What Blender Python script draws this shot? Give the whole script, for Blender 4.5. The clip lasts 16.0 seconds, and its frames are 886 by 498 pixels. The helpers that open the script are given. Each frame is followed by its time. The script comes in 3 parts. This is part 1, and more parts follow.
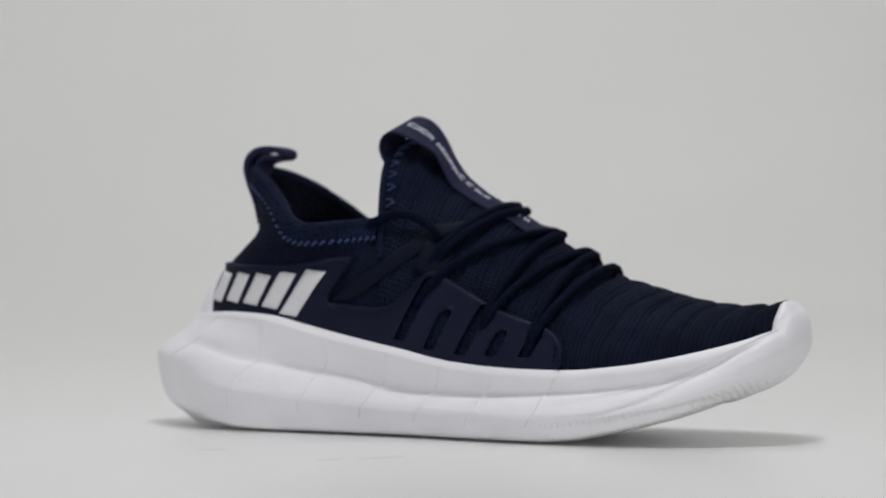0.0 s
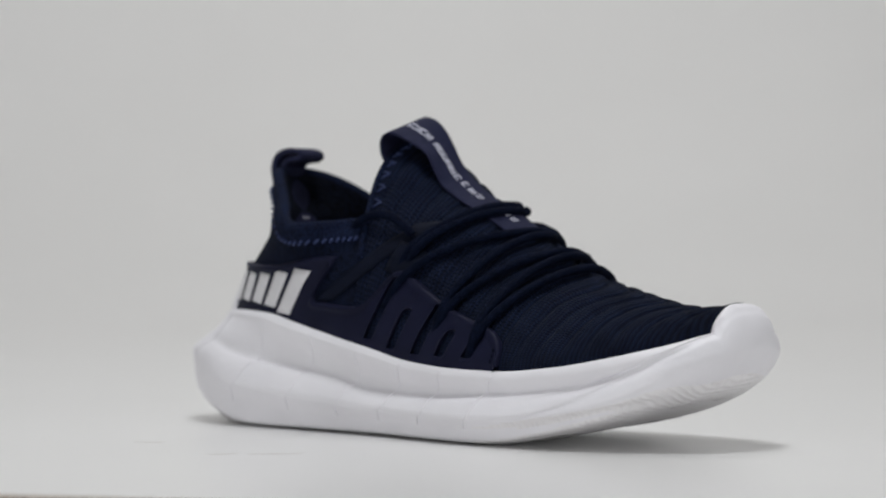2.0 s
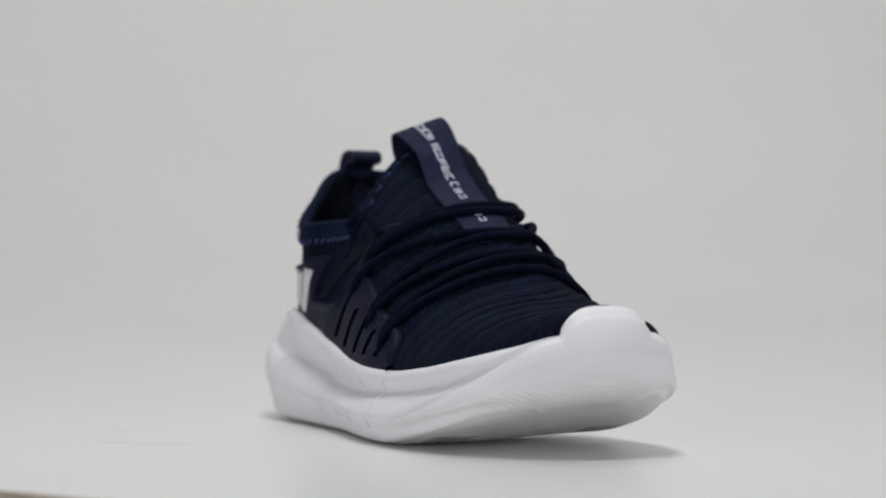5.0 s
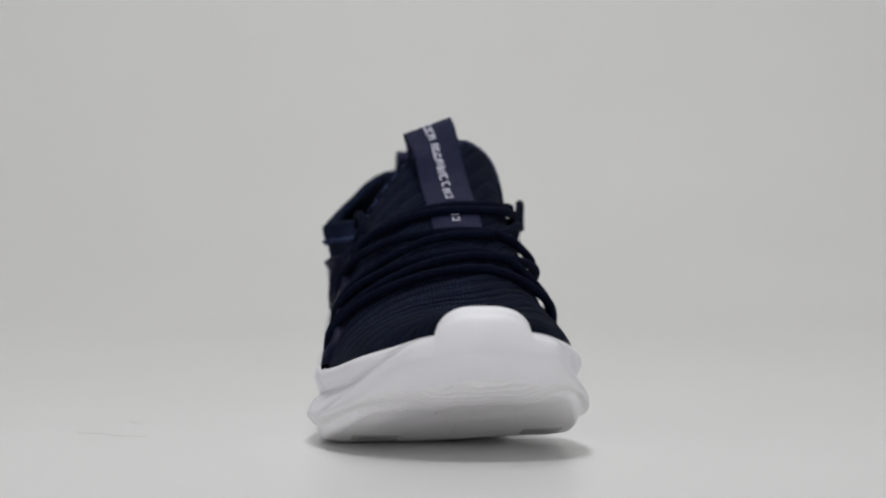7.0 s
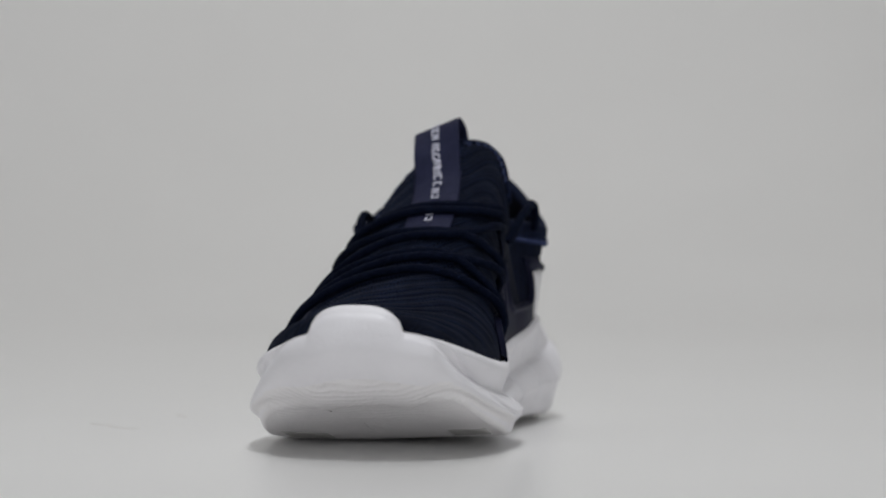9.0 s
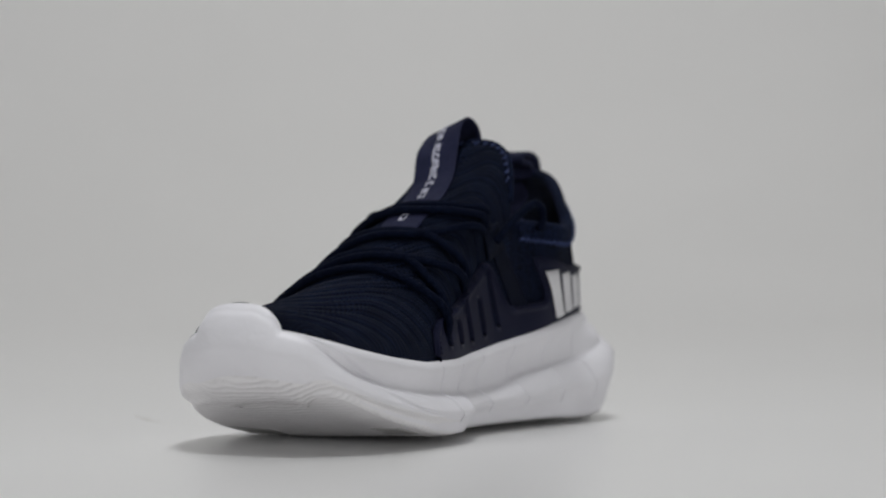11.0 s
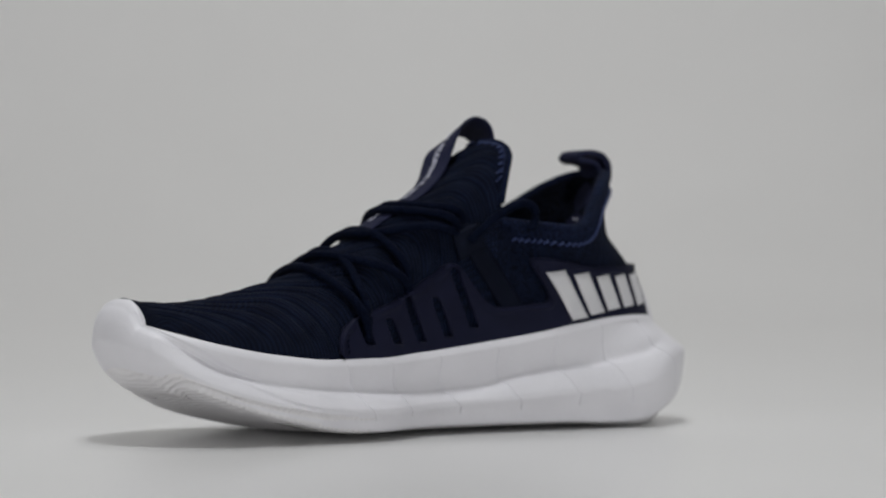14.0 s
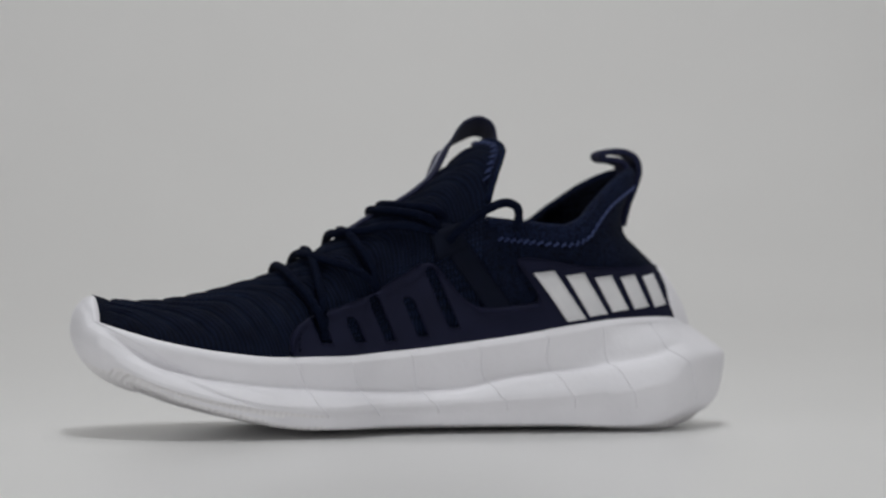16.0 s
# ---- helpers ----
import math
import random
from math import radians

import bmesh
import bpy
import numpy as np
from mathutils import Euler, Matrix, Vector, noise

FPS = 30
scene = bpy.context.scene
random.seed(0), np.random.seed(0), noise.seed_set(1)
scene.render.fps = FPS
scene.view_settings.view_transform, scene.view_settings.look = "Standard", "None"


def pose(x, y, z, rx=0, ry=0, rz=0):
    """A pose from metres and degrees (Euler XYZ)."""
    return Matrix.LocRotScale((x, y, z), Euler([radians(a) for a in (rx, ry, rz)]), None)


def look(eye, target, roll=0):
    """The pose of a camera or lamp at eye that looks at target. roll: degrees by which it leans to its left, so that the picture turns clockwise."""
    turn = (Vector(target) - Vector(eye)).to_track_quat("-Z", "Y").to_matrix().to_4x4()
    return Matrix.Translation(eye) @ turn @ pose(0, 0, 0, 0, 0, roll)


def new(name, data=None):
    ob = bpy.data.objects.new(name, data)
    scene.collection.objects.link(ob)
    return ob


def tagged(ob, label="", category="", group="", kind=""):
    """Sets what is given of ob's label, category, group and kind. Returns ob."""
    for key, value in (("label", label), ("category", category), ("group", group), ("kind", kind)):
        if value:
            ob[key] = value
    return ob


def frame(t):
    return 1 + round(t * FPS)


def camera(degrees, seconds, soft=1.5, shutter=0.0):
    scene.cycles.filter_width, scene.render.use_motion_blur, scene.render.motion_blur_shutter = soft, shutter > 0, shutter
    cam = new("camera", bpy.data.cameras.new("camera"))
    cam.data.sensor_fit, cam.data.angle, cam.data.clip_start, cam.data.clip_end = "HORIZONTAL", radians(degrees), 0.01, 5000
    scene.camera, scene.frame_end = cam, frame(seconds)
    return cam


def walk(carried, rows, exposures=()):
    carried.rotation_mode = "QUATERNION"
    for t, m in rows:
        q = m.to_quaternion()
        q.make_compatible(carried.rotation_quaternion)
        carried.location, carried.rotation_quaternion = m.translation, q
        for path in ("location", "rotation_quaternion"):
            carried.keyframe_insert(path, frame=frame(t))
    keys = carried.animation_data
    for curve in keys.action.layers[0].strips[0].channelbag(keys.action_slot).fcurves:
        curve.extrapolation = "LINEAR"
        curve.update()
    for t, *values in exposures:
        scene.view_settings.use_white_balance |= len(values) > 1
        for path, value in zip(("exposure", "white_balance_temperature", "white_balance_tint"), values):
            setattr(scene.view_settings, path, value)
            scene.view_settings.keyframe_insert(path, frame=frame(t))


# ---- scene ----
U = 0.00103  # one table unit in metres (about a millimetre)
cam = camera(20.18, 16.0, soft=2.1)
EYE = (-0.00076, -1.0815, 0.0854)
STILL = look(EYE, (-0.00076, -0.0815, 0.0789), 0.32)
cam.data.dof.use_dof, cam.data.dof.focus_distance, cam.data.dof.aperture_fstop = True, 0.99, 7.5
walk(cam, [(0.0, STILL), (16.0, STILL)], exposures=[(0.0, -0.14), (6.6, -0.12), (7.0, -0.23), (7.5, -0.35), (9.0, -0.36), (12.5, -0.40), (16.0, -0.41)])

# ---- light: one broad softbox above the table, white room round it ----
world = bpy.data.worlds.new("studio_air")
scene.world = world
world.use_nodes = True
world.node_tree.nodes["Background"].inputs[0].default_value = (0.95, 0.95, 1.0, 1)
world.node_tree.nodes["Background"].inputs[1].default_value = 0.30
key = bpy.data.lights.new("softbox_light", "AREA")
key.shape, key.size, key.size_y, key.energy, key.color = "RECTANGLE", 0.22, 0.22, 6.2, (0.955, 0.975, 1.0)
new("softbox_light", key).matrix_basis = look((0.0, -0.3, 1.15), (0.0, 0.0, 0.0))
for x in (-1.5, 1.5):
    lamp = bpy.data.lights.new("side_softbox_light", "AREA")
    lamp.shape, lamp.size, lamp.size_y, lamp.energy, lamp.color = "RECTANGLE", 1.0, 0.5, 5.4, (0.955, 0.975, 1.0)
    new("side_softbox_light", lamp).matrix_basis = look((x * 0.75, -1.3, 0.3), (0.0, 0.0, 0.05))
back = bpy.data.lights.new("backdrop_light", "AREA")
back.shape, back.size, back.size_y, back.energy, back.color = "RECTANGLE", 0.9, 0.6, 20.8, (0.985, 0.99, 1.0)
new("backdrop_light", back).matrix_basis = look((0.0, 0.9, 2.3), (0.0, 2.2, 0.3))


# ---- materials ----
def material(name, color, rough=0.6, **more):
    m = bpy.data.materials.new(name)
    m.use_nodes = True
    b = m.node_tree.nodes["Principled BSDF"]
    b.inputs["Base Color"].default_value = (*color, 1)
    b.inputs["Roughness"].default_value = rough
    for k, v in more.items():
        b.inputs[k.replace("_", " ")].default_value = v
    return m


def node(m, kind, **inputs):
    n = m.node_tree.nodes.new(kind)
    for k, v in inputs.items():
        n.inputs[k.replace("_", " ")].default_value = v
    return n


def wire(m, a, out, b, inp):
    m.node_tree.links.new(a.outputs[out], b.inputs[inp])


def shader(m):
    return m.node_tree.nodes["Principled BSDF"]


def tone(m, dark, light, scale, detail=4.0):
    """Lets the base colour wander between two colours."""
    tc = node(m, "ShaderNodeTexCoord")
    n = node(m, "ShaderNodeTexNoise", Scale=scale, Detail=detail)
    r = node(m, "ShaderNodeValToRGB")
    r.color_ramp.elements[0].position, r.color_ramp.elements[1].position = 0.3, 0.7
    r.color_ramp.elements[0].color, r.color_ramp.elements[1].color = (*dark, 1), (*light, 1)
    wire(m, tc, "Object", n, "Vector")
    wire(m, n, "Fac", r, "Fac")
    wire(m, r, "Color", shader(m), "Base Color")
    return tc


def relief(m, tc, tex, out, strength, distance, into=None):
    b = node(m, "ShaderNodeBump", Strength=strength, Distance=distance)
    wire(m, tex, out, b, "Height")
    if into:
        wire(m, into, "Normal", b, "Normal")
    wire(m, b, "Normal", shader(m), "Normal")
    return b


def noise_relief(m, tc, scale, strength, distance, into=None):
    n = node(m, "ShaderNodeTexNoise", Scale=scale, Detail=3.0)
    wire(m, tc, "Object", n, "Vector")
    return relief(m, tc, n, "Fac", strength, distance, into)


def knit_material(name, dark, light, pitch, row):
    """Rows of small knitted loops; pitch and row in metres."""
    m = material(name, dark, 0.9, Specular_IOR_Level=0.12)
    tc = tone(m, dark, light, 90.0)
    mp = node(m, "ShaderNodeMapping")
    mp.inputs["Scale"].default_value = (1 / row, 1 / pitch, 1 / pitch)
    v = node(m, "ShaderNodeTexVoronoi", Scale=1.0, Randomness=0.6)
    wire(m, tc, "Object", mp, "Vector")
    wire(m, mp, "Vector", v, "Vector")
    # shade between the loops, put into the base colour where the relief is low
    gap_shade = node(m, "ShaderNodeMapRange")
    gap_shade.inputs["From Min"].default_value, gap_shade.inputs["From Max"].default_value = 0.35, 0.75
    gap_shade.inputs["To Min"].default_value, gap_shade.inputs["To Max"].default_value = 1.12, 0.36
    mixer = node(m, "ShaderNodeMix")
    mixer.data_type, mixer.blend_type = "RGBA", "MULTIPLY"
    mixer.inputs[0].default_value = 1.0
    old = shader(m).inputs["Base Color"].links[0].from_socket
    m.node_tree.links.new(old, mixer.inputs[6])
    wire(m, v, "Distance", gap_shade, "Value")
    m.node_tree.links.new(gap_shade.outputs[0], mixer.inputs[7])
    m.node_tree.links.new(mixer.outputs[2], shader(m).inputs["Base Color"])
    b = relief(m, tc, v, "Distance", 1.0, 0.0007)
    b.invert = True
    noise_relief(m, tc, 900.0, 0.35, 0.0003, b)
    return m


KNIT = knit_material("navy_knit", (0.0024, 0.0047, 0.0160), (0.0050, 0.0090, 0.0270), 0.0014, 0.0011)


def row_knit(name, dark, light, row, pitch):
    """Knitted rows that run across the vamp: little slanting loops, row beside row, by the mesh's own UV in metres."""
    m = material(name, dark, 0.9, Specular_IOR_Level=0.12)
    tc = tone(m, dark, light, 90.0)
    old = shader(m).inputs["Base Color"].links[0].from_socket
    sep = node(m, "ShaderNodeSeparateXYZ")
    wire(m, tc, "UV", sep, "Vector")

    def calc(kind, a, b=None):
        n = m.node_tree.nodes.new("ShaderNodeMath")
        n.operation = kind
        for slot, val in ((0, a), (1, b)):
            if val is None:
                continue
            if isinstance(val, (int, float)):
                n.inputs[slot].default_value = val
            else:
                m.node_tree.links.new(val, n.inputs[slot])
        return n.outputs[0]
    wob = node(m, "ShaderNodeTexNoise", Scale=160.0, Detail=1.0)
    wire(m, tc, "Object", wob, "Vector")
    u = calc("ADD", sep.outputs["X"], calc("MULTIPLY", wob.outputs[0], row * 0.7))
    zig = calc("PINGPONG", sep.outputs["Y"], pitch)
    ph = calc("MULTIPLY", calc("ADD", u, calc("MULTIPLY", zig, 0.55)), 2 * math.pi / row)
    loops = calc("MULTIPLY", calc("SINE", calc("MULTIPLY", sep.outputs["Y"], math.pi / pitch)), 0.35)
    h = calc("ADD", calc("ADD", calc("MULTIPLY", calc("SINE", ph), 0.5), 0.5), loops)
    # relief shading painted into the yarn colour: troughs darker, crests lighter
    gap_shade = node(m, "ShaderNodeMapRange")
    gap_shade.inputs["From Min"].default_value, gap_shade.inputs["From Max"].default_value = 0.0, 0.9
    gap_shade.inputs["To Min"].default_value, gap_shade.inputs["To Max"].default_value = 0.4, 1.25
    m.node_tree.links.new(h, gap_shade.inputs["Value"])
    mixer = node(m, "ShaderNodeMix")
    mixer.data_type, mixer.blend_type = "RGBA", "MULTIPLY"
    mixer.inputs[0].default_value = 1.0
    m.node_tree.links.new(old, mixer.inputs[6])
    m.node_tree.links.new(gap_shade.outputs[0], mixer.inputs[7])
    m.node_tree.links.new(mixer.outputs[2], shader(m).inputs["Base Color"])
    b = node(m, "ShaderNodeBump", Strength=1.0, Distance=0.0007)
    m.node_tree.links.new(h, b.inputs["Height"])
    noise_relief(m, tc, 1200.0, 0.3, 0.0002, b)
    return m


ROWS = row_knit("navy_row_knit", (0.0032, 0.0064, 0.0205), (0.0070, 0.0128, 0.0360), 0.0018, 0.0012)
STRAP = material("smooth_navy_strap", (0.003, 0.005, 0.016), 0.75, Specular_IOR_Level=0.12)
noise_relief(STRAP, tone(STRAP, (0.0014, 0.0030, 0.0105), (0.0022, 0.0042, 0.0140), 150.0), 1400.0, 0.25, 0.0002)
LINING = knit_material("dark_lining", (0.002, 0.0035, 0.009), (0.004, 0.006, 0.015), 0.0018, 0.0018)
BAND = knit_material("collar_band", (0.0042, 0.0080, 0.026), (0.0070, 0.0125, 0.038), 0.0012, 0.0012)
CAGE = material("navy_rubber", (0.021, 0.021, 0.036), 0.55, Specular_IOR_Level=0.09)
noise_relief(CAGE, tone(CAGE, (0.0066, 0.0076, 0.0225), (0.0088, 0.0102, 0.0285), 60.0), 1500.0, 0.15, 0.0002)
LACE = material("lace_cord", (0.006, 0.009, 0.018), 0.85, Specular_IOR_Level=0.06)
_tc = tone(LACE, (0.0014, 0.0030, 0.0105), (0.0031, 0.0058, 0.0180), 400.0)
_w = node(LACE, "ShaderNodeTexVoronoi", Scale=900.0, Randomness=0.5)
wire(LACE, _tc, "Object", _w, "Vector")
relief(LACE, _tc, _w, "Distance", 1.0, 0.0006)
RIBBON = material("woven_ribbon", (0.016, 0.018, 0.046), 0.75, Specular_IOR_Level=0.15)
_tc = tone(RIBBON, (0.0105, 0.0125, 0.036), (0.016, 0.018, 0.048), 300.0)
_w = node(RIBBON, "ShaderNodeTexWave", Scale=400.0, Distortion=0.5)
wire(RIBBON, _tc, "Object", _w, "Vector")
relief(RIBBON, _tc, _w, "Fac", 0.3, 0.0002)
THREAD = material("blue_thread", (0.017, 0.032, 0.11), 0.7)
FOAM = material("white_foam", (0.85, 0.85, 0.87), 0.5, Subsurface_Weight=0.0)
_tc = tone(FOAM, (0.805, 0.79, 0.82), (0.86, 0.845, 0.875), 35.0)
noise_relief(FOAM, _tc, 1100.0, 0.12, 0.0003, noise_relief(FOAM, _tc, 420.0, 0.25, 0.0006, noise_relief(FOAM, _tc, 75.0, 0.3, 0.0022)))
TREAD = material("outsole_rubber", (0.66, 0.64, 0.62), 0.6)
_tc = tone(TREAD, (0.82, 0.80, 0.81), (0.875, 0.855, 0.865), 45.0, 8.0)
_w = node(TREAD, "ShaderNodeTexWave", Scale=120.0, Distortion=7.0, Detail=3.0)
_w.inputs["Detail Scale"].default_value = 0.6
wire(TREAD, _tc, "Object", _w, "Vector")
noise_relief(TREAD, _tc, 700.0, 0.4, 0.0006, relief(TREAD, _tc, _w, "Fac", 0.4, 0.0007))
PAD = material("grey_tread_rubber", (0.45, 0.44, 0.43), 0.7)
noise_relief(PAD, tone(PAD, (0.4, 0.39, 0.38), (0.55, 0.54, 0.53), 120.0), 800.0, 0.4, 0.0004)
STRIPE = material("white_print", (0.74, 0.73, 0.74), 0.5)
noise_relief(STRIPE, tone(STRIPE, (0.70, 0.69, 0.71), (0.77, 0.76, 0.77), 80.0), 1200.0, 0.1, 0.0002)
MARK = material("pale_woven_letters", (0.56, 0.56, 0.66), 0.7)
BOARD = material("glossy_white_board", (0.80, 0.795, 0.79), 0.28, Specular_IOR_Level=0.35)
noise_relief(BOARD, tone(BOARD, (0.788, 0.78, 0.766), (0.813, 0.805, 0.792), 3.0, 6.0), 6.0, 0.05, 0.002)
RAW = material("raw_board_edge", (0.40, 0.32, 0.25), 0.85)
noise_relief(RAW, tone(RAW, (0.34, 0.27, 0.21), (0.45, 0.37, 0.29), 200.0), 900.0, 0.3, 0.0003)
SCUFF = material("grey_scuff", (0.66, 0.62, 0.57), 0.6)
tone(SCUFF, (0.67, 0.64, 0.60), (0.76, 0.74, 0.71), 400.0)
WALL = material("white_studio_wall", (0.78, 0.78, 0.78), 0.9)
tone(WALL, (0.765, 0.765, 0.765), (0.79, 0.79, 0.79), 2.0)


# ---- small tools ----
def curve(x, *knots):
    """A smooth (monotone) curve through (x, value) knots, held at its ends."""
    xs, ys = [k[0] for k in knots], [k[1] for k in knots]
    if x <= xs[0]:
        return ys[0]
    if x >= xs[-1]:
        return ys[-1]
    d = [(ys[i + 1] - ys[i]) / (xs[i + 1] - xs[i]) for i in range(len(xs) - 1)]
    m = [d[0]] + [0.0 if d[i] * d[i + 1] <= 0 else 2 * d[i] * d[i + 1] / (d[i] + d[i + 1]) for i in range(len(d) - 1)] + [d[-1]]
    i = max(k for k in range(len(xs) - 1) if xs[k] <= x)
    h = xs[i + 1] - xs[i]
    t = (x - xs[i]) / h
    return (ys[i] * (1 + 2 * t) * (1 - t) ** 2 + h * m[i] * t * (1 - t) ** 2
            + ys[i + 1] * t * t * (3 - 2 * t) - h * m[i + 1] * t * t * (1 - t))


def ease(x, a, b):
    t = min(1.0, max(0.0, (x - a) / (b - a)))
    return t * t * (3 - 2 * t)


def spline(points, steps, closed=False):
    """Catmull-Rom through points."""
    p = [Vector(q) for q in points]
    n, out = len(p), []
    for i in range(n if closed else n - 1):
        if closed:
            a, b, c, d = p[i - 1], p[i], p[(i + 1) % n], p[(i + 2) % n]
        else:
            a, b, c, d = p[max(i - 1, 0)], p[i], p[i + 1], p[min(i + 2, n - 1)]
        for k in range(steps):
            t = k / steps
            out.append(0.5 * (2 * b + (c - a) * t + (2 * a - 5 * b + 4 * c - d) * t * t + (3 * b - a - 3 * c + d) * t ** 3))
    if not closed:
        out.append(p[-1])
    return out


def mesh_object(name, verts, faces, mat, parent=None, label="", smooth=True, scale=U):
    me = bpy.data.meshes.new(name)
    me.from_pydata([tuple(c * scale for c in v) for v in verts], [], faces)
    me.materials.append(mat)
    for p in me.polygons:
        p.use_smooth = smooth
    ob = new(name, me)
    ob.parent = parent
    if label:
        ob["label"] = label
    return ob


def grid_faces(n, m, closed=False, start=0, flip=False):
    """Quads of n rows of m points; closed joins the ends of each row."""
    f = []
    for i in range(n - 1):
        for j in range(m if closed else m - 1):
            q = [start + i * m + j, start + i * m + (j + 1) % m, start + (i + 1) * m + (j + 1) % m, start + (i + 1) * m + j]
            f.append(q[::-1] if flip else q)
    return f


def tube(path, radius, sides=8, flat=1.0, taper=0.0):
    """Verts and faces of a cord along a path; flat squeezes it towards the surface."""
    v, f = [], []
    n = len(path)
    side = Vector((0, 0, 1))
    for i, p in enumerate(path):
        d = (path[min(i + 1, n - 1)] - path[max(i - 1, 0)]).normalized()
        a = d.cross(side)
        a = a.normalized() if a.length > 1e-3 else d.orthogonal().normalized()
        b = d.cross(a).normalized()
        for k in range(sides):
            w = 2 * math.pi * k / sides
            v.append(p + (a * math.cos(w) + b * math.sin(w) * flat) * radius)
    f = grid_faces(n, sides, True)
    f.append(list(range(sides))[::-1])
    f.append([(n - 1) * sides + k for k in range(sides)])
    return v, f


def slab(rows, thick):
    """A closed sheet from rows of points, thickened along its normals."""
    n, m = len(rows), len(rows[0])
    top, low = [], []
    for i in range(n):
        for j in range(m):
            du = rows[min(i + 1, n - 1)][j] - rows[max(i - 1, 0)][j]
            dv = rows[i][min(j + 1, m - 1)] - rows[i][max(j - 1, 0)]
            nn = du.cross(dv)
            nn = nn.normalized() if nn.length > 1e-9 else Vector((0, 0, 1))
            top.append(rows[i][j] + nn * thick / 2)
            low.append(rows[i][j] - nn * thick / 2)
    v = top + low
    o = n * m
    f = grid_faces(n, m, flip=False) + grid_faces(n, m, start=o, flip=True)
    ring = [j for j in range(m)] + [i * m + m - 1 for i in range(1, n)] + [(n - 1) * m + j for j in range(m - 2, -1, -1)] + [i * m for i in range(n - 2, 0, -1)]
    for k, a in enumerate(ring):
        b = ring[(k + 1) % len(ring)]
        f.append([b, a, a + o, b + o])
    return v, f


def join(pieces):
    v, f = [], []
    for pv, pf in pieces:
        o = len(v)
        v += list(pv)
        f += [[i + o for i in q] for q in pf]
    return v, f


# ---- setting: white board, sweep and room ----
def setting():
    # the board runs back and bends up into the backdrop
    path = [(y, 0.0) for y in np.linspace(-2.2, 1.1, 14)]
    path += [(1.1 + 1.4 * math.sin(a), 1.4 - 1.4 * math.cos(a)) for a in np.linspace(0.03, math.pi / 2, 40)]
    path += [(2.5, z) for z in np.linspace(1.5, 2.6, 5)]
    xs = np.linspace(-2.4, 2.4, 9)
    v = [(x, y, z - 0.003) for y, z in path for x in xs] + [(x, y + 0.02 * (z > 0.4), z - 0.023) for y, z in path for x in xs]
    n, m = len(path), len(xs)
    f = grid_faces(n, m, flip=True) + grid_faces(n, m, start=n * m)
    ob = mesh_object("backdrop", v, f, BOARD, scale=1.0)
    tagged(ob, "seamless glossy white photo sweep, table and backdrop in one", "backdrop", kind="structure")
    for name, c, s in (("wall_west", (-2.5, 0.1, 1.3), (0.1, 5.2, 2.7)), ("wall_east", (2.5, 0.1, 1.3), (0.1, 5.2, 2.7)),
                       ("wall_south", (0, -2.55, 1.3), (5.1, 0.1, 2.7)), ("wall_north", (0, 2.62, 1.3), (5.1, 0.1, 2.7)),
                       ("ceiling", (0, 0.05, 2.72), (5.1, 5.3, 0.1)), ("floor", (0, 0.05, -0.1), (5.1, 5.3, 0.1))):
        bm = bmesh.new()
        bmesh.ops.create_cube(bm, size=1.0, matrix=Matrix.Translation(c) @ Matrix.Diagonal((*s, 1)))
        me = bpy.data.meshes.new(name)
        bm.to_mesh(me)
        bm.free()
        me.materials.append(WALL)
        tagged(new(name, me), "plain white studio " + ("wall" if "wall" in name else name), name.split("_")[0], kind="structure")


setting()


def turning_board():
    """The loose sheet that turns under the sneaker; one raw edge runs close by it."""
    slant = math.radians(30.1)
    c, s = math.cos(slant), math.sin(slant)
    corners = [(c * x - s * y, s * x + c * y) for x, y in ((-0.75, -0.2995), (0.75, -0.2995), (0.75, 0.75), (-0.75, 0.75))]
    v = [(x, y, 0.0) for x, y in corners] + [(x, y, -0.003) for x, y in corners]
    f = [[0, 1, 2, 3], [7, 6, 5, 4]] + [[i, i + 4, (i + 1) % 4 + 4, (i + 1) % 4] for i in range(4)]
    ob = mesh_object("turning_board", v, f, BOARD, smooth=False, scale=1.0)
    ob.data.materials.append(RAW)
    for p in list(ob.data.polygons)[2:]:
        p.material_index = 1
    tagged(ob, "glossy white turning board with raw brown edge and faint scuffs", "board")
    # slim curved scuffs in its surface
    for x, y, size, turn in ((0.032, -0.137, 0.011, 57.9), (-0.042, -0.135, 0.006, 40.2), (0.018, -0.152, 0.007, 66.0)):
        a = math.radians(turn)
        rows = []
        for i in range(9):
            t = i / 4 - 1
            wide = 0.0006 * (1 - t * t) + 0.00005
            rows.append([Vector((x + math.cos(a) * size * t - math.sin(a) * (0.002 * t * t + e * wide),
                                 y + math.sin(a) * size * t + math.cos(a) * (0.002 * t * t + e * wide), 0.00008)) for e in (-1, 0, 1)])
        sv, sf = slab(rows, 0.0001)
        mesh_object("scuff", sv, sf, SCUFF, ob, "faint grey scuff", scale=1.0)
    return ob


board = turning_board()


